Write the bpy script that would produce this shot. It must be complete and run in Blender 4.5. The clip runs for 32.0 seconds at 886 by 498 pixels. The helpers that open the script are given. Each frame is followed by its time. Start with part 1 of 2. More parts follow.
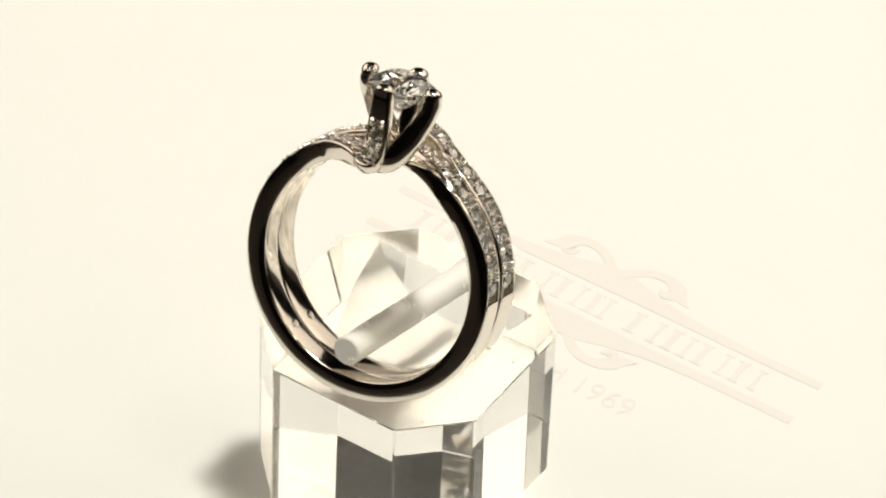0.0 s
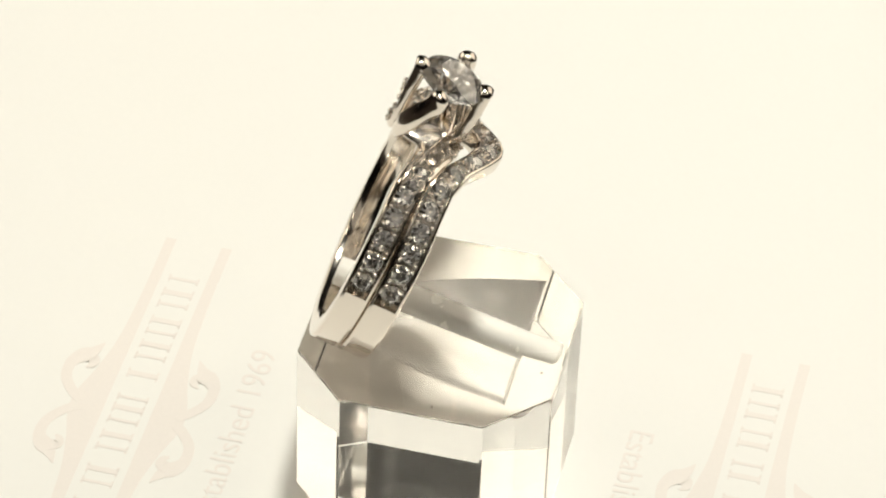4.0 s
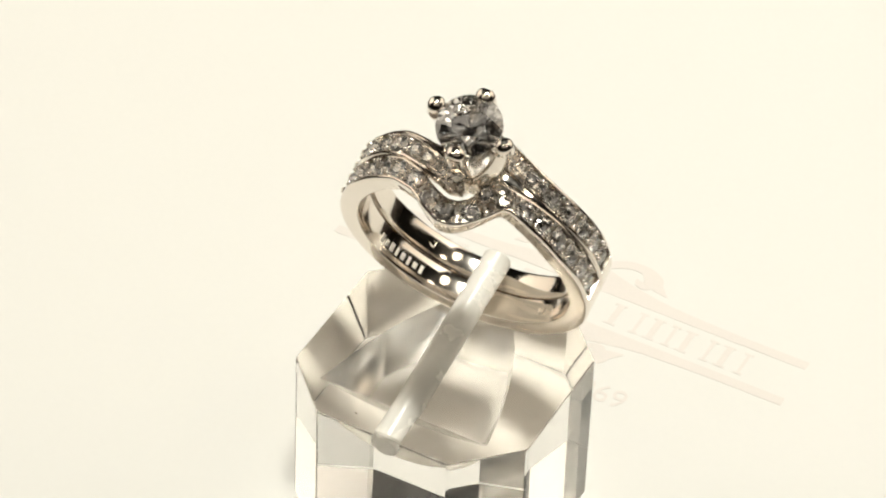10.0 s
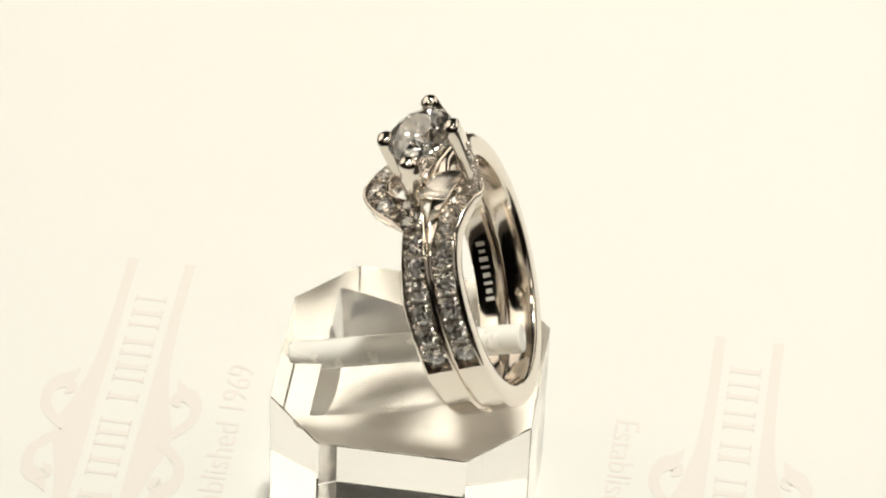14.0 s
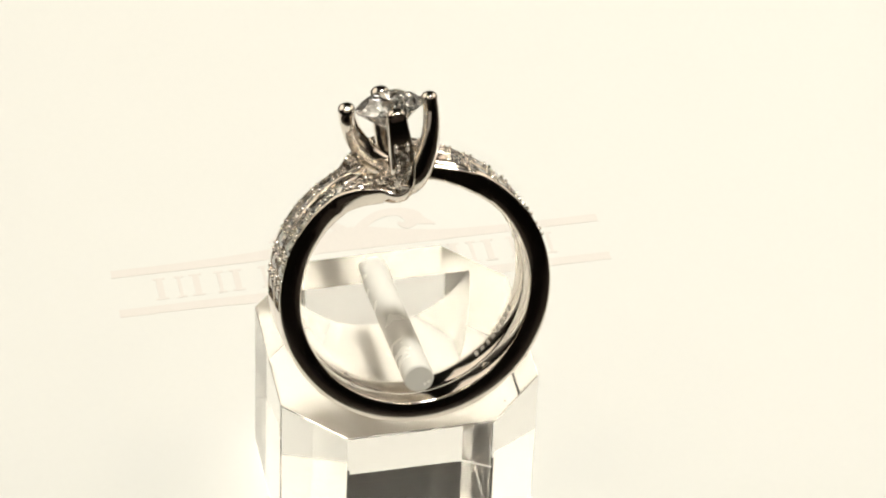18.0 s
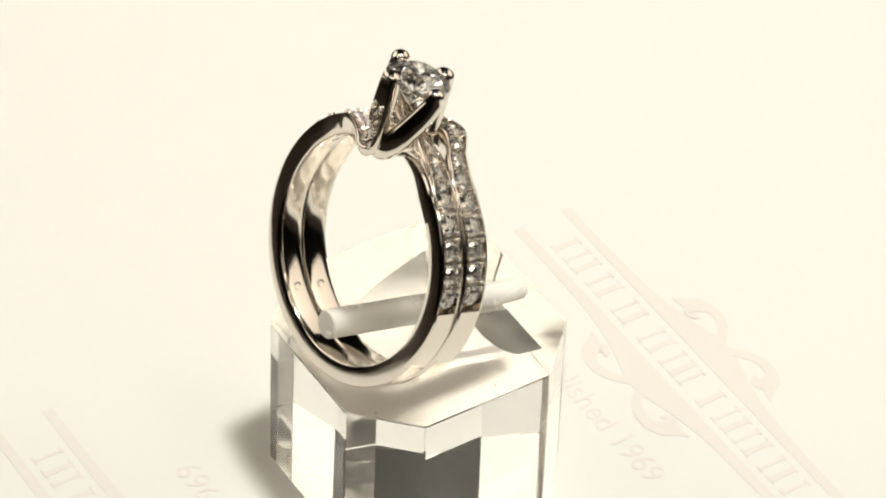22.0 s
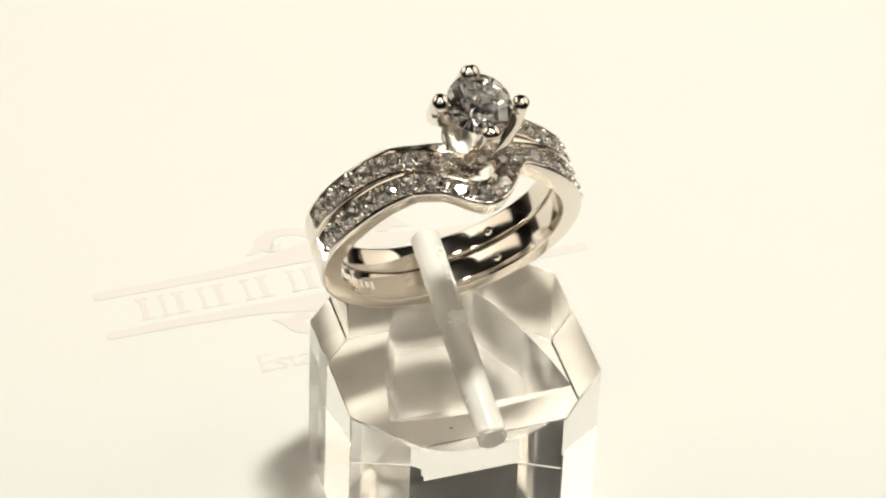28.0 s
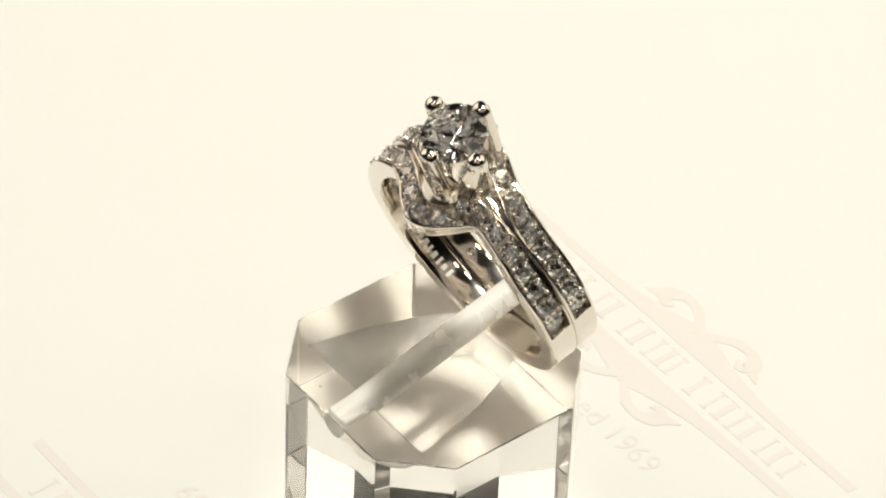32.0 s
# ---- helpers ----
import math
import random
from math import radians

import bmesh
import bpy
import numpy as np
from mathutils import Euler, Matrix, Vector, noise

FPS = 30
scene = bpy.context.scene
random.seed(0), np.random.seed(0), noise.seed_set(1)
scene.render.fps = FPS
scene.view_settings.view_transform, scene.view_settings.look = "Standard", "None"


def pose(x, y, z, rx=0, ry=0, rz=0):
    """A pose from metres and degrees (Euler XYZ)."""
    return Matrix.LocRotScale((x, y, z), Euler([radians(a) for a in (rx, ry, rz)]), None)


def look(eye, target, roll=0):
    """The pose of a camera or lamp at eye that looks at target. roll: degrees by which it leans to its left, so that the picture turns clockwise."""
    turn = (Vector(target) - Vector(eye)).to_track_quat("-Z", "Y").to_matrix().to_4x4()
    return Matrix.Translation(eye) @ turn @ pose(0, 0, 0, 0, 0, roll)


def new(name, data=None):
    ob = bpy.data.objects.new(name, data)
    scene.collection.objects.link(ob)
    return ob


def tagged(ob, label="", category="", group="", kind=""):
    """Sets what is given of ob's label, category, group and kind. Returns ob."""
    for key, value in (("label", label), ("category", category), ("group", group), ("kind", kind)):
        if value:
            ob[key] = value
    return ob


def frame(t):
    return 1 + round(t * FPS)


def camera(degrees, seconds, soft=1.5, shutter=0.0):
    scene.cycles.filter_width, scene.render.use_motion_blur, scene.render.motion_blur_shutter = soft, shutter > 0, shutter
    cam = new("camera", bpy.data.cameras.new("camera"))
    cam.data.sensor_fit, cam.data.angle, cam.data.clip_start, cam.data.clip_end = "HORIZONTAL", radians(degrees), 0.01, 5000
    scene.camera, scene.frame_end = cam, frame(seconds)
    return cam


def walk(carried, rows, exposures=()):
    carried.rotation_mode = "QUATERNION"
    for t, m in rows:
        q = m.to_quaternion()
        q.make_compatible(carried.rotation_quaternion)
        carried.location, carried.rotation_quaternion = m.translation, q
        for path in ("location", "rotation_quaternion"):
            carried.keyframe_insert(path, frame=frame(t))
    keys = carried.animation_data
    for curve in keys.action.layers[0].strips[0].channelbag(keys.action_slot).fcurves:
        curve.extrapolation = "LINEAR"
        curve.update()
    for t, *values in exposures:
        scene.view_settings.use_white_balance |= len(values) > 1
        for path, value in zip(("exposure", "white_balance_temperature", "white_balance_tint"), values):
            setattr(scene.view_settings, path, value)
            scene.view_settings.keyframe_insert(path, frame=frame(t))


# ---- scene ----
# ---- camera: it stands still on a stand before the turntable ----
EYE = Vector((0.0, -0.23473, 0.23887))
AIM = Vector((0.00332, 0.73809, -0.67469))
cam = camera(11.96, 32.0, soft=2.1)
walk(cam, [(0.0, look(EYE, EYE + AIM, 2.364)), (32.0, look(EYE, EYE + AIM, 2.364))], [(0.0, 0.0), (32.0, 0.0)])

TURN = -17.4575          # degrees a second, clockwise from above
MM = 0.001
STAND = pose(-1.42 * MM, 1.79 * MM, 0.16 * MM, 0, 0, 147.43)
TOP = 14.3               # height of the stand's top face, mm
TILT, LEAN = 20.9, 3.5   # the rings lean forward and a little to the side
RINGS = STAND @ pose(0.03 * MM, 3.97 * MM, 23.95 * MM, TILT, 0, 2.2) @ pose(0, 0, 0, 0, LEAN, 0)

# ---- light: a dark room, one lamp straight above the turning paper, a bulb beside it, and added fill ----
world = bpy.data.worlds.new("world")
scene.world = world
world.use_nodes = True
world.node_tree.nodes["Background"].inputs[0].default_value = (0.012, 0.010, 0.008, 1)
world.node_tree.nodes["Background"].inputs[1].default_value = 1.0
# clear stones and acrylic pass light on through many inner reflections
scene.cycles.max_bounces, scene.cycles.glossy_bounces, scene.cycles.transmission_bounces = 20, 16, 20


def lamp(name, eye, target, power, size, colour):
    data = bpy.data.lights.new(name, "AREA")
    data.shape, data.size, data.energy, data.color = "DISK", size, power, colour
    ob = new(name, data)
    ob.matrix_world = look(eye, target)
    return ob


LIGHT = (1.0, 0.986, 0.880)
lamp("overhead_lamp", (0.030, 0.036, 0.46), (0.000, 0.004, 0), 0.60, 0.034, LIGHT)
bulb_data = bpy.data.lights.new("side_bulb", "POINT")
bulb_data.shadow_soft_size, bulb_data.energy, bulb_data.color = 0.015, 3.52, LIGHT
bulb = new("side_bulb", bulb_data)
bulb.location = (0.040, 0.039, 0.360)
# added fill with no known source: brightens the stones and the block's facets
fill_lamp = lamp("fill_panel", (0.0, -1.08, 1.30), (0, -1.08, 0), 1.6, 1.75, (1.0, 0.90, 0.75))
fill_lamp.data.shape, fill_lamp.data.size_y = "RECTANGLE", 0.85
# small added lights, no such lamps known, put sparkle into the stones
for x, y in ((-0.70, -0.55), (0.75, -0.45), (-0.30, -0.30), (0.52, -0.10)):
    lamp("sparkle_fill", (x, y, 1.22), (x, y + 0.15, 0), 0.75, 0.16, (1.0, 0.90, 0.72))
# the lit faces of the two softboxes at the sides
for side in (-1, 1):
    face = lamp("softbox_light", (side * 0.146, 0.170, 0.151), (0, 0.170, 0.151), 0.115, 0.330, (1.0, 0.89, 0.76))
    face.data.shape, face.data.size_y = "RECTANGLE", 0.190


# ---- materials ----
def material(name, colour, rough=0.5, metal=0.0, **extra):
    mat = bpy.data.materials.new(name)
    mat.use_nodes = True
    b = mat.node_tree.nodes["Principled BSDF"]
    b.inputs["Base Color"].default_value = (*colour, 1)
    b.inputs["Roughness"].default_value = rough
    b.inputs["Metallic"].default_value = metal
    for key, value in extra.items():
        b.inputs[key.replace("_", " ")].default_value = value
    return mat


def grain(mat, scale, spread, bump=0.0, rough=0.0, detail=4.0):
    """Noise on colour, roughness and relief; scale in cells a millimetre."""
    nt = mat.node_tree
    b = nt.nodes["Principled BSDF"]
    co = nt.nodes.new("ShaderNodeTexCoord")
    no = nt.nodes.new("ShaderNodeTexNoise")
    no.inputs["Scale"].default_value, no.inputs["Detail"].default_value = scale * 1000, detail
    nt.links.new(co.outputs["Object"], no.inputs["Vector"])
    if spread:
        c = b.inputs["Base Color"].default_value[:3]
        ramp = nt.nodes.new("ShaderNodeMix")
        ramp.data_type = "RGBA"
        ramp.inputs[6].default_value = (*[v * (1 - spread) for v in c], 1)
        ramp.inputs[7].default_value = (*[min(1, v * (1 + spread)) for v in c], 1)
        nt.links.new(no.outputs["Fac"], ramp.inputs[0])
        nt.links.new(ramp.outputs[2], b.inputs["Base Color"])
    if bump:
        bp = nt.nodes.new("ShaderNodeBump")
        bp.inputs["Strength"].default_value, bp.inputs["Distance"].default_value = bump, 0.02 * MM
        nt.links.new(no.outputs["Fac"], bp.inputs["Height"])
        nt.links.new(bp.outputs[0], b.inputs["Normal"])
    if rough:
        r0 = b.inputs["Roughness"].default_value
        mp = nt.nodes.new("ShaderNodeMapRange")
        mp.inputs[3].default_value, mp.inputs[4].default_value = max(0, r0 - rough), r0 + rough
        nt.links.new(no.outputs["Fac"], mp.inputs[0])
        nt.links.new(mp.outputs[0], b.inputs["Roughness"])
    return mat


PAPER = grain(material("paper", (0.70, 0.692, 0.668), 0.6), 1.5, 0.012, 0.15)
PRINT = grain(material("pale_print", (0.680, 0.640, 0.610), 0.6), 3.0, 0.03)
GOLD = grain(material("white_gold", (0.78, 0.72, 0.65), 0.11, 1.0), 0.6, 0.02, 0.0, 0.04)
# paler than the shank's gold, so the tiny grains stand out bright
BEAD = grain(material("pale_gold", (0.90, 0.85, 0.79), 0.15, 1.0), 3.0, 0.05, 0.1, 0.08)
# darker gold: the shade in the gaps between stones is put into this colour
PLATE = grain(material("gap_shade_gold", (0.44, 0.41, 0.37), 0.28, 1.0), 4.0, 0.1, 0.1, 0.08)
SEAT = grain(material("dull_gold", (0.62, 0.59, 0.55), 0.22, 1.0), 4.0, 0.05, 0.2, 0.08)
ACRYLIC = bpy.data.materials.new("acrylic")
ACRYLIC.use_nodes = True
glass = ACRYLIC.node_tree.nodes.new("ShaderNodeBsdfGlass")
glass.inputs["Color"].default_value, glass.inputs["Roughness"].default_value, glass.inputs["IOR"].default_value = (0.975, 0.97, 0.96, 1), 0.0, 1.53
# slight uneven haze; its pale diffuse stands in for light in dark facets
haze = ACRYLIC.node_tree.nodes.new("ShaderNodeBsdfDiffuse")
haze.inputs["Color"].default_value = (0.95, 0.92, 0.87, 1)
haze_mix = ACRYLIC.node_tree.nodes.new("ShaderNodeMixShader")
haze_noise = ACRYLIC.node_tree.nodes.new("ShaderNodeTexNoise")
haze_noise.inputs["Scale"].default_value, haze_noise.inputs["Detail"].default_value = 160.0, 6.0
amount = ACRYLIC.node_tree.nodes.new("ShaderNodeMapRange")
amount.inputs[1].default_value, amount.inputs[2].default_value, amount.inputs[3].default_value, amount.inputs[4].default_value = 0.3, 0.75, 0.01, 0.07
for a, b in ((haze_noise.outputs["Fac"], amount.inputs[0]), (amount.outputs[0], haze_mix.inputs[0]), (glass.outputs[0], haze_mix.inputs[1]), (haze.outputs[0], haze_mix.inputs[2]),
             (haze_mix.outputs[0], ACRYLIC.node_tree.nodes["Material Output"].inputs[0])):
    ACRYLIC.node_tree.links.new(a, b)
ROD = grain(material("frosted_acrylic", (0.97, 0.95, 0.90), 0.26, 0.0, Transmission_Weight=0.28, IOR=1.35), 0.5, 0.02, 0.0, 0.06)
# for the bottom faces only: the tint stands in for shade under the block
BASE = material("base_shade_acrylic", (0.63, 0.59, 0.54), 0.0, 0.0, Transmission_Weight=1.0, IOR=1.53)
# its small white diffuse share also lightens the recess walls
CUT = grain(material("milled_acrylic", (0.97, 0.96, 0.94), 0.18, 0.0, Transmission_Weight=0.88, IOR=1.53), 0.5, 0.0, 0.0, 0.10)
STAMP = material("stamped_gold", (0.88, 0.85, 0.80), 0.5, 1.0)
DUST = material("dust", (0.08, 0.06, 0.05), 0.9)
DIAMOND = material("diamond", (1, 1, 1), 0.0, 0.0, Transmission_Weight=1.0, IOR=2.42)
TABLE = grain(material("dark_table", (0.016, 0.010, 0.006), 0.5), 0.05, 0.3)
CARD = grain(material("white_card", (0.72, 0.67, 0.60), 0.7), 0.3, 0.02)
DARK = grain(material("dark_wall", (0.016, 0.010, 0.006), 0.8), 0.01, 0.2)


# ---- builders; all meshes are drawn in millimetres ----
def finish(name, bm, mat, parent=None, sharp=None, label=""):
    bmesh.ops.recalc_face_normals(bm, faces=bm.faces)
    bmesh.ops.scale(bm, vec=(MM, MM, MM), verts=bm.verts)
    mesh = bpy.data.meshes.new(name)
    bm.to_mesh(mesh)
    bm.free()
    if mat:
        mesh.materials.append(mat)
    if sharp is not None:
        mesh.shade_smooth()
        mesh.set_sharp_from_angle(angle=radians(sharp))
    ob = new(name, mesh)
    if parent:
        ob.parent = parent
    if label:
        ob["label"] = label
    return ob


def part(name, bm, mat, parent, label="", sharp=None):
    return finish(name, bm, mat, parent, sharp, label)


def loft(bm, loops, closed=False, caps=True):
    """Skin a row of equal loops of points."""
    rows = [[bm.verts.new(p) for p in loop] for loop in loops]
    n = len(rows[0])
    pairs = list(zip(rows, rows[1:])) + ([(rows[-1], rows[0])] if closed else [])
    for a, b in pairs:
        for i in range(n):
            bm.faces.new((a[i], a[(i + 1) % n], b[(i + 1) % n], b[i]))
    if caps and not closed:
        bm.faces.new(rows[0][::-1])
        bm.faces.new(rows[-1])
    return rows


def smooth(x):
    x = min(1.0, max(0.0, x))
    return x * x * (3 - 2 * x)


def spline(points, steps):
    """Catmull-Rom through rows of numbers."""
    out = []
    pts = [np.array(p, float) for p in points]
    pts = [2 * pts[0] - pts[1]] + pts + [2 * pts[-1] - pts[-2]]
    for i in range(1, len(pts) - 2):
        for k in range(steps):
            t = k / steps
            a, b, c, d = pts[i - 1:i + 3]
            out.append(0.5 * (2 * b + (c - a) * t + (2 * a - 5 * b + 4 * c - d) * t * t + (3 * b - a - 3 * c + d) * t ** 3))
    out.append(pts[-2])
    return out


def slab(bm, outline, z0, z1):
    """Upright prism over an outline."""
    loft(bm, [[(x, y, z0) for x, y in outline], [(x, y, z1) for x, y in outline]])


def box(bm, x0, x1, y0, y1, z0, z1):
    slab(bm, [(x0, y0), (x1, y0), (x1, y1), (x0, y1)], z0, z1)


# ---- the room and the table ----
bm = bmesh.new()
box(bm, -420, 420, -330, 420, -20, -0.3)
tagged(finish("tabletop", bm, TABLE), "plain dark tabletop under the turning paper", "table", kind="structure")
for name, x0, x1, y0, y1, z0, z1 in (
        ("wall_north", -2200, 2200, 2200, 2240, -800, 2200), ("wall_south", -2200, 2200, -2240, -2200, -800, 2200),
        ("wall_west", -2240, -2200, -2240, 2240, -800, 2200), ("wall_east", 2200, 2240, -2240, 2240, -800, 2200),
        ("floor", -2240, 2240, -2240, 2240, -840, -800), ("ceiling", -2240, 2240, -2240, 2240, 2200, 2240)):
    bm = bmesh.new()
    box(bm, x0, x1, y0, y1, z0, z1)
    tagged(finish(name, bm, DARK), "plain dark " + name.split("_")[0] + " of the unlit room", name.split("_")[0], kind="structure")

# two flat softboxes on legs at the sides
for side in (-1, 1):
    card = new("softbox")
    card.location = (side * 150 * MM, 170 * MM, -0.3 * MM)
    tagged(card, "flat upright softbox with a white face on thin dark legs", "softbox", "softboxes")
    bm = bmesh.new()
    box(bm, -1.5, 1.5, -170, 170, 52, 250)
    part("panel", bm, CARD, card, "white face panel")
    for y in (-150, 150):
        bm = bmesh.new()
        slab(bm, [(side * 3.2 + 1.6 * math.cos(a), y + 1.6 * math.sin(a)) for a in np.linspace(0, 2 * math.pi, 13)[:-1]], 0, 200)
        part("leg", bm, TABLE, card, "thin dark leg")

# ---- the turning paper with its two pale marks ----
bm = bmesh.new()
slab(bm, [(80 * math.cos(a), 80 * math.sin(a)) for a in np.linspace(0, 2 * math.pi, 129)[:-1]], -0.2, 0.0)
sheet = finish("paper_sheet", bm, PAPER)
tagged(sheet, "round white paper printed with two pale grey-pink marks", "paper")


def ribbon(bm, path, z):
    """Flat stroke: rows of x, y, half width."""
    rows = spline(path, 8)
    left, right = [], []
    for i, p in enumerate(rows):
        a, b = rows[max(0, i - 1)], rows[min(len(rows) - 1, i + 1)]
        d = (b - a)[:2]
        d = d / (np.linalg.norm(d) + 1e-9)
        left.append((p[0] - d[1] * p[2], p[1] + d[0] * p[2]))
        right.append((p[0] + d[1] * p[2], p[1] - d[0] * p[2]))
    loft(bm, [[(*l, 0.004), (*r, 0.004), (*r, z), (*l, z)] for l, r in zip(left, right)])


def mark(m):
    """One printed mark: two rules with curls round a row of plain letter blocks, and a line of writing."""
    def printed(name, strokes, blocks=(), z=0.03):
        bm = bmesh.new()
        for s in strokes:
            ribbon(bm, s, z)
        for b in blocks:
            box(bm, *b, 0.004, 0.03)
        ob = finish(name, bm, PRINT, sheet)
        ob.matrix_local = m
        return ob
    for side in (1, -1):
        y = 2.4 * side
        printed("rule", [[(-20.7, y, 0.45), (-14, y, 0.47), (-8, y + 0.15 * side, 0.6), (-4, y + 0.5 * side, 0.95), (0, y + 0.95 * side, 1.4),
                          (4, y + 0.5 * side, 0.95), (8, y + 0.15 * side, 0.6), (14, y, 0.47), (20.7, y, 0.45)]])
        for way in (1, -1):
            printed("curl", [[(way * px, y + side * py, w) for px, py, w in (
                (0.3, 1.5, 0.5), (1.2, 2.6, 0.45), (2.6, 3.5, 0.45), (4.2, 3.6, 0.5), (5.3, 2.9, 0.75), (6.0, 2.2, 0.5), (7.1, 1.6, 0.06))]], z=0.036)
            printed("leaf", [[(way * px, y + side * py, w) for px, py, w in (
                (5.3, 2.8, 0.6), (5.0, 2.0, 0.55), (4.4, 1.9, 0.35), (4.0, 2.3, 0.1))]], z=0.042)
    x = -17.2
    for w in (2.5, 2.8, 3.2, 3.4, 2.6, 2.1, 0, 3.0, 2.4, 2.9, 2.6):
        if w:
            printed("letter_shape", [], [(x, x + 0.55, -1.3, 1.3), (x + w - 0.75, x + w - 0.45, -1.3, 1.3)]
                    + [(a, b, c, c + 0.2) for a, b in ((x - 0.25, x - 0.02), (x + 0.57, x + 0.8), (x + w - 0.98, x + w - 0.77), (x + w - 0.43, x + w - 0.2)) for c in (-1.3, 1.1)])
        x += w + 0.55 if w else 1.4
    text = bpy.data.curves.new("established", "FONT")
    text.body, text.size, text.align_x, text.extrude = "Established 1969", 2.9 * MM, "CENTER", 0.01 * MM
    text.materials.append(PRINT)
    ob = new("writing", text)
    ob.parent = sheet
    ob.matrix_local = m @ pose(0, -9.8 * MM, 0.02 * MM)


S0 = STAND.copy()
S0.translation.z = 0
mark(S0 @ pose(-1.5 * MM, 25.1 * MM, 0))
mark(S0 @ pose(-2.3 * MM, -24.1 * MM, 0, 0, 0, 180))

# ---- the clear stand ----
stand = new("ring_stand")
stand.matrix_world = STAND
tagged(stand, "clear acrylic block stand with cut corners and a frosted rod", "ring stand")
A, C = 10.0, 4.4
octagon = [(A, -A + C), (A, A - C), (A - C, A), (-A + C, A), (-A, A - C), (-A, -A + C), (-A + C, -A), (A - C, -A)]
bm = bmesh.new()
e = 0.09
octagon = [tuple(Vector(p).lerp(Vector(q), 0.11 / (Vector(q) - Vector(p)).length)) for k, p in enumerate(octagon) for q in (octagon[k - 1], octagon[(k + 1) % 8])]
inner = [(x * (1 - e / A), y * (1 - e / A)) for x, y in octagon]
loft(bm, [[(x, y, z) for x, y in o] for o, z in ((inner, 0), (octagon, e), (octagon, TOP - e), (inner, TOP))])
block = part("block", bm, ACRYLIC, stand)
# the slanting spot-face from which the rod comes
bm = bmesh.new()
slope = radians(15.7)
wall_y, axis_y, bore = -6.7, -24.8, 8.71
loops = []
start = (wall_y - axis_y) * math.cos(slope)
for d in (start, start + 34):
    c = Vector((0, axis_y + d * math.cos(slope), TOP + d * math.sin(slope)))
    up = Vector((0, -math.sin(slope), math.cos(slope)))
    loops.append([c + bore * (math.cos(a) * Vector((1, 0, 0)) + math.sin(a) * up) for a in np.linspace(0, 2 * math.pi, 97)[:-1]])
loft(bm, loops)
cutter = finish("cutter", bm, CUT)
cutter.matrix_world = STAND
cut = block.modifiers.new("cut", "BOOLEAN")
cut.operation, cut.object, cut.solver = "DIFFERENCE", cutter, "EXACT"
cut.material_mode = "TRANSFER"
bpy.context.view_layer.update()
cut_mesh = bpy.data.meshes.new_from_object(block.evaluated_get(bpy.context.evaluated_depsgraph_get()))
block.visible_shadow = False   # shadow switched off, standing in for light through clear acrylic to the paper
block.modifiers.clear()
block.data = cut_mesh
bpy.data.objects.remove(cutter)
# downward faces get the tint that dims the paper beneath
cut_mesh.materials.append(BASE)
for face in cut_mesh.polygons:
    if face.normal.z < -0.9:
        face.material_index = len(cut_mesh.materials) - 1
cut_mesh.shade_smooth()
cut_mesh.set_sharp_from_angle(angle=radians(12))
# the rod
bm = bmesh.new()
way = Vector((0, math.cos(slope), math.sin(slope)))
up = Vector((0, -math.sin(slope), math.cos(slope)))
tip = Vector((0, 8.4, 18.15))
loops = []
for d, r in ((-18.4, 0.95), (-18.2, 1.14), (-0.12, 1.14), (0.0, 1.03)):
    loops.append([tip + d * way + r * (math.cos(a) * Vector((1, 0, 0)) + math.sin(a) * up) for a in np.linspace(0, 2 * math.pi, 41)[:-1]])
loft(bm, loops)
part("rod", bm, ROD, stand, "frosted clear rod", 40)
# specks of dust on the top face
for x, y, r in ((-3.0, -8.6, 0.12), (-8.8, -1.4, 0.10), (-6.8, 8.0, 0.10)):
    bm = bmesh.new()
    bmesh.ops.create_icosphere(bm, subdivisions=1, radius=1.0, matrix=Matrix.Translation((x, y, TOP + 0.02)) @ Matrix.Diagonal((r * 1.3, r, 0.05, 1)))
    part("speck", bm, DUST, stand, "dark speck of dust")


# ---- stones ----
def brilliant(bm, radius, sides=8, depth=0.86):
    """Round brilliant: table, star, kite and girdle facets above, mains and halves below."""
    pts = []
    for k in range(sides):
        a = 2 * math.pi * k / sides
        b = a + math.pi / sides
        pts.append((0.54 * math.cos(a), 0.54 * math.sin(a), 0.335))
        pts.append((0.79 * math.cos(b), 0.79 * math.sin(b), 0.205))
        for c in (a, (a + b) / 2, b, b + (b - a) / 2):
            pts.append((math.cos(c), math.sin(c), 0.03))
            pts.append((math.cos(c), math.sin(c), -0.02))
        pts.append((0.24 * math.cos(b), 0.24 * math.sin(b), -0.76 * depth - 0.01))
    pts.append((0, 0, -depth))
    vs = [bm.verts.new(Vector(p) * radius) for p in pts]
    bmesh.ops.convex_hull(bm, input=vs)
    bmesh.ops.dissolve_limit(bm, angle_limit=radians(0.5), verts=bm.verts, edges=bm.edges)


RI, RO = 8.66, 10.32       # inner and outer radius of the rings


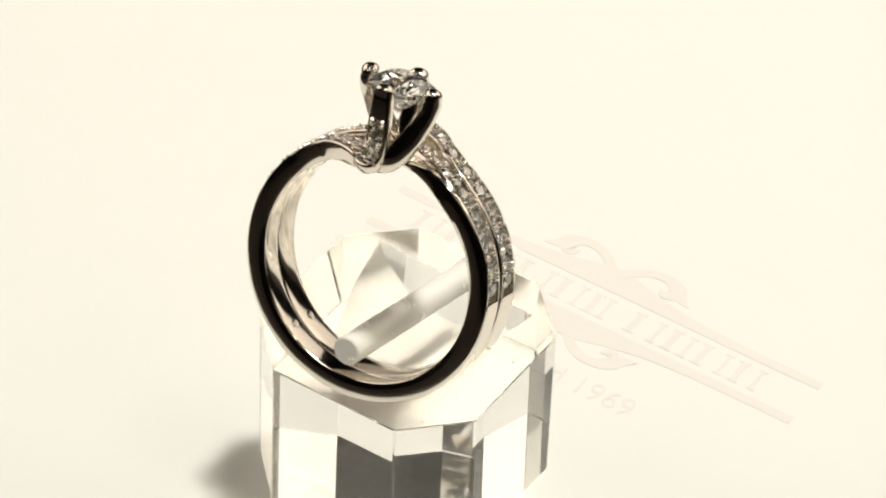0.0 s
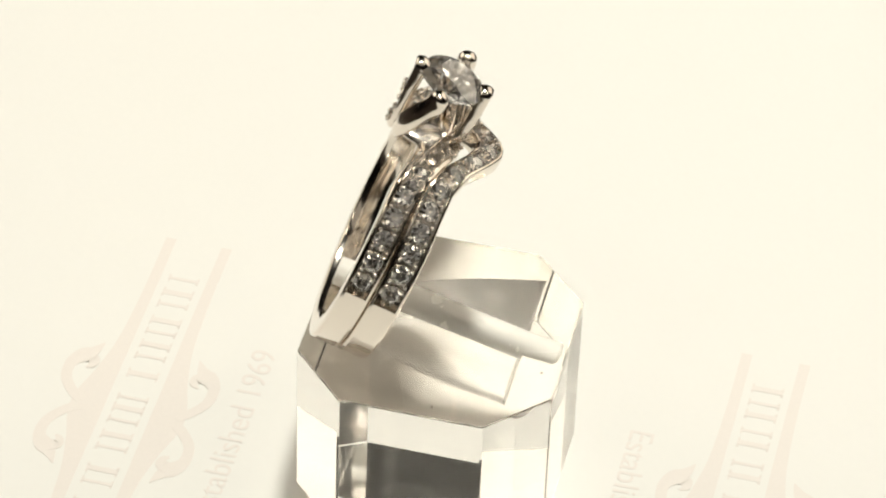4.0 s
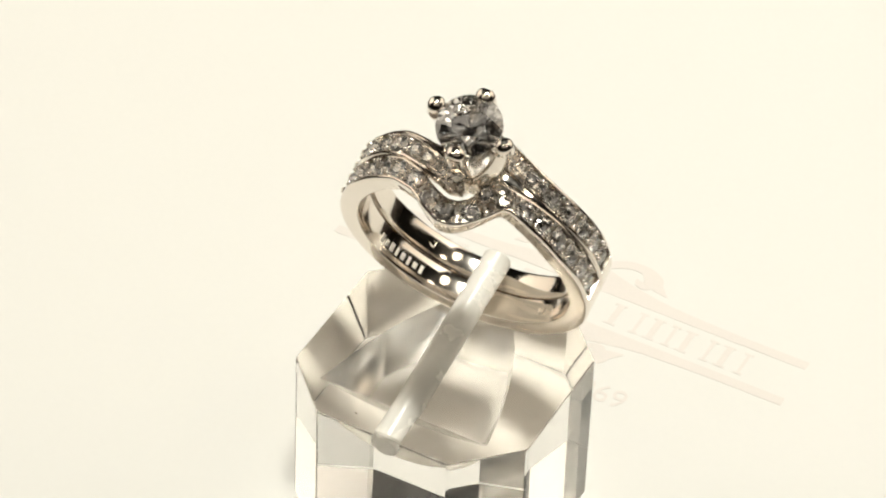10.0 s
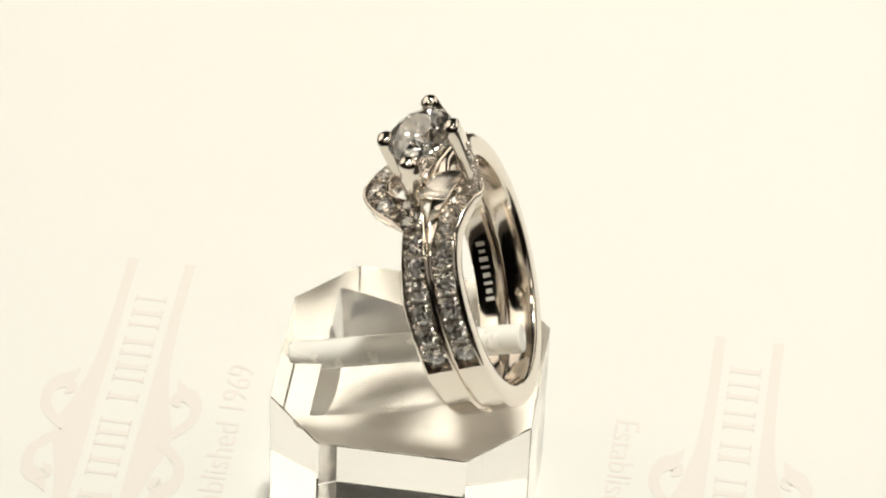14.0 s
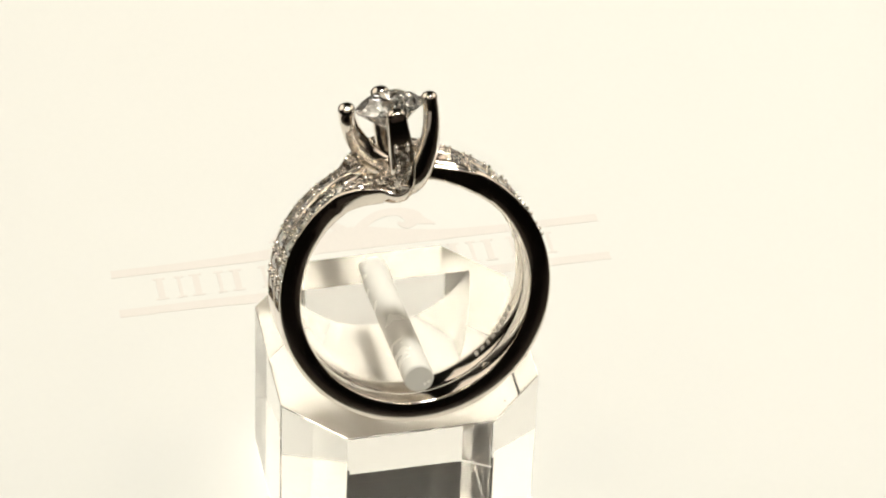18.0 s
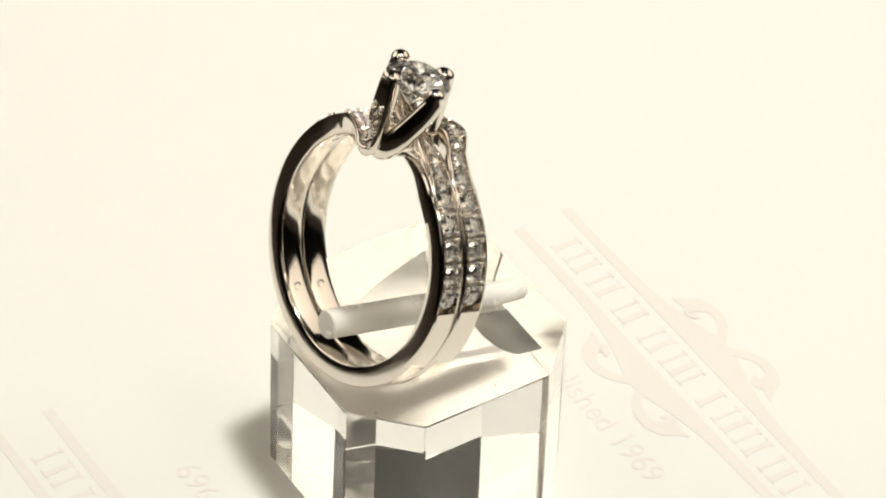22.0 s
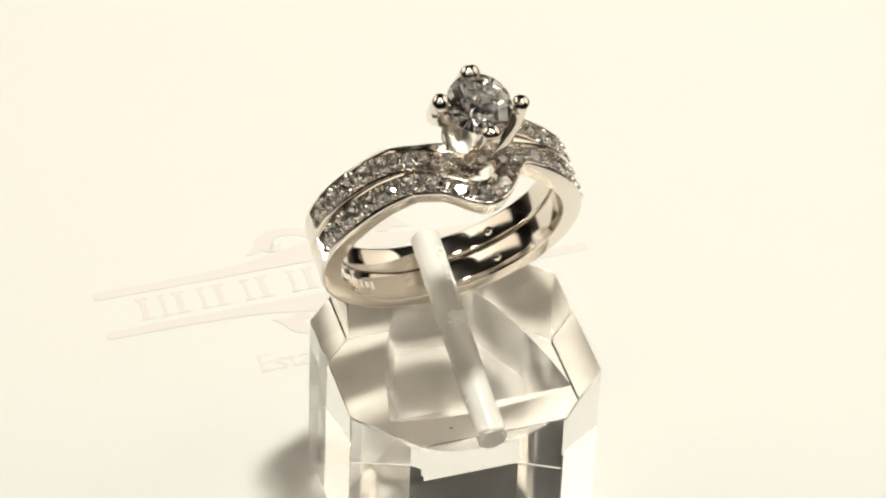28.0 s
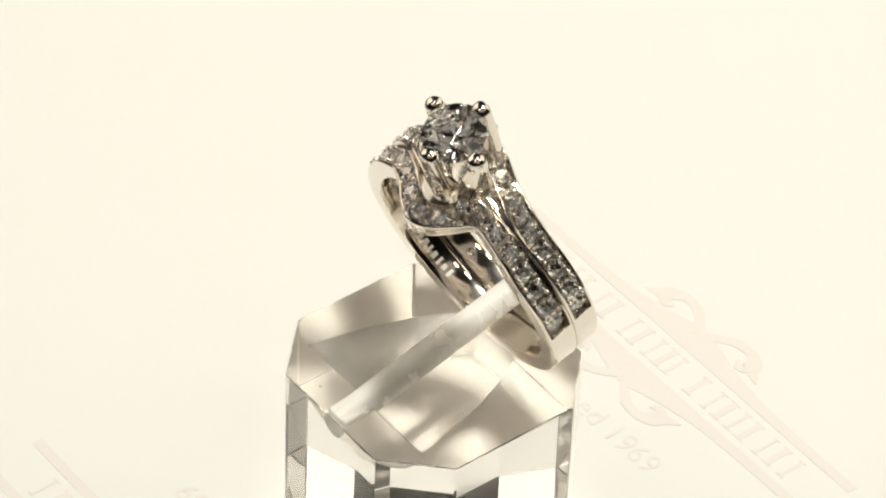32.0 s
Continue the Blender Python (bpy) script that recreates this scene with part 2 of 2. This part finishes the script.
def profile(half, ri, ro, floor, rail=0.25):
    """Cross-section: pairs of sideways place and radius; floor: depth of the stone channel, negative for a dome."""
    mid = ro - floor
    edge = mid if floor >= 0.05 else ro - max(0.0, floor) + (0.05 if floor < 0 else 0)
    top = ro + (0.03 if floor < 0 else 0)
    deep = ro - ri
    right = [(half * 0.45, ri + 0.015), (half - min(0.22, half * 0.5), ri + 0.06), (half - 0.08, ri + 0.11), (half - 0.02, ri + 0.19), (half, ri + 0.36 * deep), (half + 0.01, ri + 0.55 * deep),
             (half, ro - 0.28), (half - 0.03, ro - 0.14), (half - 0.08, ro - 0.05), (half - 0.15, ro - 0.005), (half - rail, top), (half - rail - 0.03, edge), (half * 0.4, mid)]
    return [(-a, b) for a, b in right[:1]] + right + [(-a, b) for a, b in right[:0:-1]]


def polar(angle, radius, y):
    return Vector((radius * math.sin(angle), y, radius * math.cos(angle)))


bm = bmesh.new()
brilliant(bm, 0.74)
SMALL = finish("diamond", bm, DIAMOND)
SMALL_MESH = SMALL.data
bpy.data.objects.remove(SMALL)


def small_stone(parent, at, out, side):
    z = Vector(out).normalized()
    y = (Vector(side) - z * z.dot(Vector(side))).normalized()
    x = y.cross(z)
    m = Matrix((x, y, z)).transposed().to_4x4()
    m.translation = Vector(at) * MM
    ob = new("diamond", SMALL_MESH)
    ob.parent = parent
    ob.matrix_local = m
    ob.visible_shadow = False   # shadow switched off to brighten the clear stones and their seats
    return ob


bm = bmesh.new()
loft(bm, [[(r * math.cos(a), r * math.sin(a), z) for a in np.linspace(0, 2 * math.pi, 13)[:-1]] for r, z in ((0.30, -0.06), (0.29, 0.02), (0.25, 0.03), (0.20, -0.02))])
HOLE = finish("setting_hole", bm, SEAT)
HOLE_MESH = HOLE.data
bpy.data.objects.remove(HOLE)


def setting_hole(parent, at, out):
    """The back of a stone's setting, on the ring's inside: a closed dish whose duller gold stands in for the dark
    opening.
    """
    z = -Vector(out).normalized()
    x = Vector((0, 1, 0)).cross(z).normalized()
    m = Matrix((x, z.cross(x), z)).transposed().to_4x4()
    m.translation = Vector(at) * MM
    ob = new("setting_hole", HOLE_MESH)
    ob.parent = parent
    ob.matrix_local = m


def beads(bm, at, out, along, side, half, pitch=0.9, hole=0.84):
    """The metal left between two round stones, with four grains raised at its corners."""
    z = Vector(out).normalized()
    y = (Vector(side) - z * z.dot(Vector(side))).normalized()
    x = y.cross(z)
    m = Matrix((x, y, z)).transposed().to_4x4()
    m.translation = Vector(at)
    loops = []
    for s in np.linspace(-half, half, 11):
        w = pitch - math.sqrt(max(0.0, hole * hole - s * s))
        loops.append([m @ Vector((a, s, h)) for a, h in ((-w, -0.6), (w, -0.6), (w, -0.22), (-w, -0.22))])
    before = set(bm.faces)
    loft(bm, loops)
    # the plates between stones take the darker gap colour
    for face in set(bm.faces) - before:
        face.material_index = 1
    for s in (-1, 1):
        for k in (-1, 1):
            grip = m @ Matrix.Translation((k * pitch * 0.27, s * half * 0.68, 0.03)) @ Matrix.Diagonal((0.20, 0.20, 0.34, 1))
            bmesh.ops.create_icosphere(bm, subdivisions=2, radius=1.0, matrix=grip)


PAVE = 86.0               # how far down the sides the stones go, degrees from the head

# ---- the curved wedding band ----
band = new("wedding_band")
band.matrix_world = RINGS
tagged(band, "white gold curved wedding band set with small diamonds", "ring")


# the two edges of the band: degrees from the head, front edge, back edge
EDGES = ((-180, -2.15, 0.16), (-60, -2.15, 0.18), (-42, -2.05, 0.18), (-30, -2.1, 0.0), (-18, -2.8, -0.8), (-9, -3.95, -1.9), (-2, -4.6, -2.45),
         (3, -4.6, -2.4), (7, -4.35, -1.8), (10, -4.0, -0.5), (13, -3.5, 0.2), (17, -2.7, 0.32), (22, -1.55, 0.34), (25, -1.45, 0.35), (38, -1.8, 0.36), (54, -2.15, 0.3), (180, -2.15, 0.16))
fine = np.arange(-180, 180.5, 0.5)
edge_front, edge_back = (np.convolve(np.pad(np.interp(fine, [r[0] for r in EDGES], [r[k] for r in EDGES]), 3, mode="edge"), (0.05, 0.1, 0.2, 0.3, 0.2, 0.1, 0.05), "valid")
                         for k in (1, 2))


def band_y(deg):
    return float(np.interp(deg, fine, edge_front) + np.interp(deg, fine, edge_back)) / 2


def band_half(deg):
    return float(np.interp(deg, fine, edge_back) - np.interp(deg, fine, edge_front)) / 2


def row_y(deg):
    """The line along which the stones sit, a stone's width behind the front edge."""
    return min(band_y(deg), float(np.interp(deg, fine, edge_front)) + 1.16)


bm = bmesh.new()
loops = []
angles = sorted(set(list(np.arange(-180, 180, 1.5)) + [-PAVE - 0.4, PAVE + 0.4]))
for deg in angles:
    floor = 0.80 if abs(deg) <= PAVE else -0.03
    loops.append([polar(radians(deg), r, band_y(deg) + s) for s, r in profile(band_half(deg), RI, RO, floor)])
loft(bm, loops, closed=True)
part("shank", bm, GOLD, band, "polished white gold shank", 30)
gb = bmesh.new()
count = 17
step = 2 * (PAVE - 6.4) / (count - 1)
for k in range(count):
    deg = -PAVE + 6.4 + step * k
    a = radians(deg)
    out = polar(a, 1, 0)
    small_stone(band, polar(a, RO - 0.24, row_y(deg)), out, Vector((0, 1, 0)))
    setting_hole(band, polar(a, RI + 0.01, row_y(deg)), out)
    if k < count - 1:
        deg += step / 2
        a = radians(deg)
        slope_y = (row_y(deg + 1) - row_y(deg - 1)) / (radians(2) * RO)
        along = Vector((math.cos(a), slope_y, -math.sin(a))).normalized()
        out = polar(a, 1, 0)
        beads(gb, polar(a, RO - 0.14, row_y(deg)), out, along, out.cross(along), min(0.92, band_half(deg) - 0.22) / math.sqrt(1 + slope_y ** 2))
# two more stones fill the wide corner beside the head
for deg, y, size in ((12.2, -1.0, 0.80), (17.6, -0.38, 0.62)):
    small_stone(band, polar(radians(deg), RO - 0.22, y), polar(radians(deg), 1, 0), Vector((0, 1, 0))).scale = (size, size, size)
    beads(gb, polar(radians(deg + 3.6), RO - 0.16, y + 0.1), polar(radians(deg + 3.6), 1, 0), Vector((1, 0, 0)), Vector((0, 1, 0)), 0.5, 0.55, 0.5)
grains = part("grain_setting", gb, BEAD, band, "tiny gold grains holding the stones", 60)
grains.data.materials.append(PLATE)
tagged(grains, kind="stuff")

# ---- the engagement ring ----
ring = new("engagement_ring")
ring.matrix_world = RINGS
tagged(ring, "white gold twist engagement ring with one large diamond", "ring")
YC, YH = 1.32, 1.45       # sideways place of the shank and of the head
turns = [Matrix.Translation((0, y, 0)) @ Matrix.Rotation(math.pi, 4, "Z") @ Matrix.Translation((0, -y, 0)) for y in (YC, YH)]


def shank_y(deg):
    return YC + min(1.8, 1.02 * max(0.0, (48 - deg) / 29.5) ** 2)


def section(at, out, side, prof):
    return [Vector(at) + Vector(side) * s + Vector(out) * h for s, h in prof]


def round_prof(half, thick):
    """Claw: a rounded bar, flatter on its broad outside."""
    out = []
    for k in range(18):
        c, s = math.cos(2 * math.pi * k / 18), math.sin(2 * math.pi * k / 18)
        out.append((half * math.copysign(abs(c) ** 0.92, c), -thick / 2 + thick / 2 * math.copysign(abs(s) ** 0.92, s)))
    return out


def sweep(bm, rows, floor=0.0, plain_from=1.0, joint=None):
    """Rows of place (3), outward direction (3), half width, thickness; the far end is a dome. It may go on from a loop."""
    pts = spline(rows, 8)
    loops = []
    for i, p in enumerate(pts):
        t = Vector(pts[min(i + 1, len(pts) - 1)][:3] - pts[max(i - 1, 0)][:3]).normalized()
        o = Vector(p[3:6])
        o = (o - t * t.dot(o)).normalized()
        depth = floor if i / (len(pts) - 1) < plain_from else 0.0
        if joint:
            depth += 0.50 * (1 - smooth(i / 16))
            side = t.cross(o)
            side = Vector((0, math.copysign(1, side.y), 0)).lerp(side, smooth(i / 24)).normalized()
            loops.append(joint if i == 0 else section(p[:3], o, side, profile(p[6], -p[7], 0.0, depth)))
        else:
            loops.append(section(p[:3], o, t.cross(o), round_prof(p[6], p[7])))
    # fair the stretch where the bar leaves the shank
    if joint:
        for _ in range(12):
            for i in range(1, 17):
                loops[i] = [b * 0.5 + (a + c) * 0.25 for a, b, c in zip(loops[i - 1], loops[i], loops[i + 1])]
    # the tip rounds off to a bead
    last = loops[-1]
    mid = sum(last, Vector()) / len(last)
    ball = sum((v - mid).length for v in last) / len(last)
    for a, w in ((8, 0.65), (22, 0.85), (40, 1), (56, 1), (70, 1), (81, 1)):
        k, lift = math.cos(radians(a)), math.sin(radians(a)) * 0.52
        loops.append([mid + t * lift + (v - mid).lerp((v - mid).normalized() * ball, w) * k for v in last])
    for back, w in ((1, 0.5), (2, 0.38), (3, 0.27), (4, 0.17), (5, 0.08)):
        loop = loops[len(pts) - back]
        mid = sum(loop, Vector()) / len(loop)
        loops[len(pts) - back] = [mid + (v - mid).lerp((v - mid).normalized() * ball, w) for v in loop]
    loft(bm, loops)
    return pts


HEAD = Matrix.Translation((0, YH, 10)) @ Matrix.Rotation(radians(1.0), 4, "Y") @ Matrix.Translation((0, -YH, -10))
gb = bmesh.new()
for flip, around, inward in ((Matrix.Identity(4), Matrix.Identity(4), 0.25), (*turns, 0.75)):
    flip_head = HEAD @ around
    bm = bmesh.new()
    loops = []
    stop = 33.0
    for deg in sorted(set(list(np.arange(stop, 181, 1.5)) + [PAVE, PAVE + 0.5, 180.0])):
        floor = 0.80 if deg <= PAVE else -0.03
        half = 1.09 - 0.15 * smooth((40 - deg) / 35)
        loops.append([polar(radians(deg), r, shank_y(deg) + s) for s, r in profile(half, RI, RO, floor)])
    joint = [flip @ v for v in loops[0]]
    loft(bm, loops)
    bm.transform(flip)
    shank_mesh = bm
    # the shoulder that goes straight on where the shank turns aside
    bm = bmesh.new()
    loops = []
    for deg in np.arange(6, 47, 2.0):
        low = RO + 0.01 - 0.45 * smooth((38 - deg) / 22) - 0.5 * smooth((17 - deg) / 11)
        edge = YC - 1.10 + inward * smooth((38 - deg) / 26)
        wide = max(0.22, (shank_y(deg) - 0.7 - edge) / 2)
        loops.append([polar(radians(deg), r, edge + wide + s) for s, r in profile(wide, RI + 0.03, low, -0.01, 0.2)])
    loft(bm, loops)
    bm.transform(flip)
    part("shoulder", bm, GOLD, ring, "polished white gold shoulder", 30)
    # the shank grows on into the set prong
    bm = shank_mesh
    a, b = radians(stop), radians(stop - 5)
    rows = [(*polar(a, RO, shank_y(stop)), math.sin(a), 0, math.cos(a), 1.02, RO - RI),
            (*polar(b, RO, shank_y(stop - 5)), math.sin(b), 0, math.cos(b), 1.01, RO - RI - 0.03),
            (3.25, YC + 1.02, 9.56, 0.28, 0.1, 0.95, 1.01, RO - RI - 0.1),
            (1.5, YH + 1.75, 9.68, 0.1, 0.3, 1, 1.0, 1.4),
            (0.6, YH + 2.4, 9.5, 0.0, 0.75, 0.75, 0.98, 1.1),
            (0.1, YH + 2.8, 10.5, 0, 1, 0.25, 0.95, 0.95),
            (0.0, YH + 2.98, 12.7, 0, 1, 0, 0.86, 0.95),
            (0.0, YH + 3.04, 14.2, 0, 1, 0, 0.76, 1.05),
            (0.0, YH + 3.02, 14.9, 0, 1, 0, 0.72, 1.1)]
    placed = []
    for share, row in zip((0, 0, 0, 0.5, 1, 1, 1, 1, 1), rows):
        p, o = Vector(row[:3]), around.to_3x3() @ Vector(row[3:6])
        placed.append((*(flip @ p).lerp(flip_head @ p, share), *o, *row[6:]))
    pts = sweep(bm, placed, 0.30, 0.735, joint)
    bmesh.ops.remove_doubles(bm, verts=bm.verts[:], dist=0.001)
    bmesh.ops.delete(bm, geom=[f for f in bm.faces if len(f.verts) > 4 and all(min((v.co - w).length for w in joint) < 0.01 for v in f.verts)], context="FACES_ONLY")
    bmesh.ops.recalc_face_normals(bm, faces=bm.faces[:])
    part("shank", bm, GOLD, ring, "white gold shank that rises into a diamond-set prong", 36)
    turn3 = flip.to_3x3()
    for k in (1, 10, 16, 21, 26, 32, 38, 44):
        p = pts[k]
        t = Vector(pts[k + 1][:3] - pts[k - 1][:3]).normalized()
        o = Vector(p[3:6])
        o = (o - t * t.dot(o)).normalized()
        small_stone(ring, Vector(p[:3]) - o * 0.10, o, t.cross(o)).scale = (0.74, 0.74, 0.74)
        p = pts[k + 3]
        beads(gb, Vector(p[:3]) - o * 0.12, o, t, t.cross(o), 0.62, 0.6, 0.56)
    # the plain sweeping prong
    bm = bmesh.new()
    rows = [(1.6, YH + 1.3, 9.1, 0.2, 0.8, -0.5, 0.75, 0.85),
            (0.5, YH + 2.15, 8.95, 0.0, 1, -0.1, 0.88, 1.0),
            (-0.9, YH + 2.5, 9.5, -0.2, 1, 0, 0.94, 1.05),
            (-2.1, YH + 2.25, 10.8, -0.45, 0.9, 0, 0.93, 1.05),
            (-3.0, YH + 1.65, 12.5, -0.7, 0.7, 0.05, 0.87, 1.08),
            (-3.5, YH + 0.95, 14.0, -0.9, 0.45, 0.1, 0.80, 1.15),
            (-3.56, YH + 0.68, 14.9, -1, 0.2, 0.15, 0.76, 1.15)]
    sweep(bm, rows)
    bm.transform(flip_head)
    part("plain_prong", bm, GOLD, ring, "polished sweeping prong", 40)
    count = 5
    step = (PAVE - 6.0 - stop - 5) / (count - 1)
    for k in range(count):
        deg = stop + 5 + step * k
        a = radians(deg)
        small_stone(ring, flip @ polar(a, RO - 0.24, shank_y(deg)), turn3 @ polar(a, 1, 0), turn3 @ Vector((0, 1, 0)))
        setting_hole(ring, flip @ polar(a, RI + 0.01, shank_y(deg)), turn3 @ polar(a, 1, 0))
        if k:
            deg -= step / 2
            a = radians(deg)
            beads(gb, flip @ polar(a, RO - 0.14, shank_y(deg)), turn3 @ polar(a, 1, 0), turn3 @ Vector((math.cos(a), 0, -math.sin(a))), Vector((0, 1, 0)), 0.84)
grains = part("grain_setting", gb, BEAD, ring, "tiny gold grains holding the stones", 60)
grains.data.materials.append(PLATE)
tagged(grains, kind="stuff")
bm = bmesh.new()
bmesh.ops.create_uvsphere(bm, u_segments=24, v_segments=10, radius=1.0, matrix=Matrix.Translation((0, YH, 9.15)) @ Matrix.Diagonal((1.6, 2.2, 0.55, 1)))
bm.transform(HEAD)
# darker gold than the prongs: the dimness under the stone is put into colour
part("gallery", bm, SEAT, ring, "", 180)
bm = bmesh.new()
brilliant(bm, 2.5)
big = part("large_diamond", bm, DIAMOND, ring, "large round brilliant diamond")
# shadow off here too, which brightens the stone
big.visible_shadow = False
big.matrix_local = pose(0, YH * MM, 14.72 * MM, 3.0, 1.0, 0)


# faint stamped marks inside the band, too small to read, and small round dimples inside both rings
for k, (w, h) in enumerate(((0.5, 0.7), (0.35, 0.5), (0.5, 0.7), (0.3, 0.7), (0.5, 0.6), (0.35, 0.7), (0.5, 0.5), (0.4, 0.7))):
    bm = bmesh.new()
    loops = []
    for r in (RI + 0.05, RI - 0.02):
        loops.append([polar(radians(-119 - 4.1 * k + d * w * 2.4), r, band_y(180) - 0.1 + q * h / 2) for d, q in ((-1, -1), (1, -1), (1, 1), (-1, 1))])
    loft(bm, loops)
    part("stamp", bm, STAMP, band)
for thing, deg, y in ((ring, -147, YC), (ring, 140, YC), (band, 140, band_y(140))):
    bm = bmesh.new()
    loft(bm, [[polar(radians(deg + rad * 6.5 * math.sin(a)), r, y + rad * math.cos(a)) for a in np.linspace(0, 2 * math.pi, 17)[:-1]]
              for rad, r in ((0.40, RI + 0.05), (0.38, RI - 0.015), (0.25, RI - 0.02), (0.10, RI + 0.06))])
    part("dimple", bm, GOLD, thing, "small round dimple", 50)

# ---- movement: the paper, the stand and the rings turn together ----
def motions():
    for thing in (sheet, stand, band, ring):
        first = thing.matrix_world.copy() if thing is not sheet else Matrix.Identity(4)
        walk(thing, [(0.5 * k, pose(0, 0, 0, 0, 0, TURN * 0.5 * k) @ first) for k in range(65)])


bpy.context.view_layer.update()
motions()
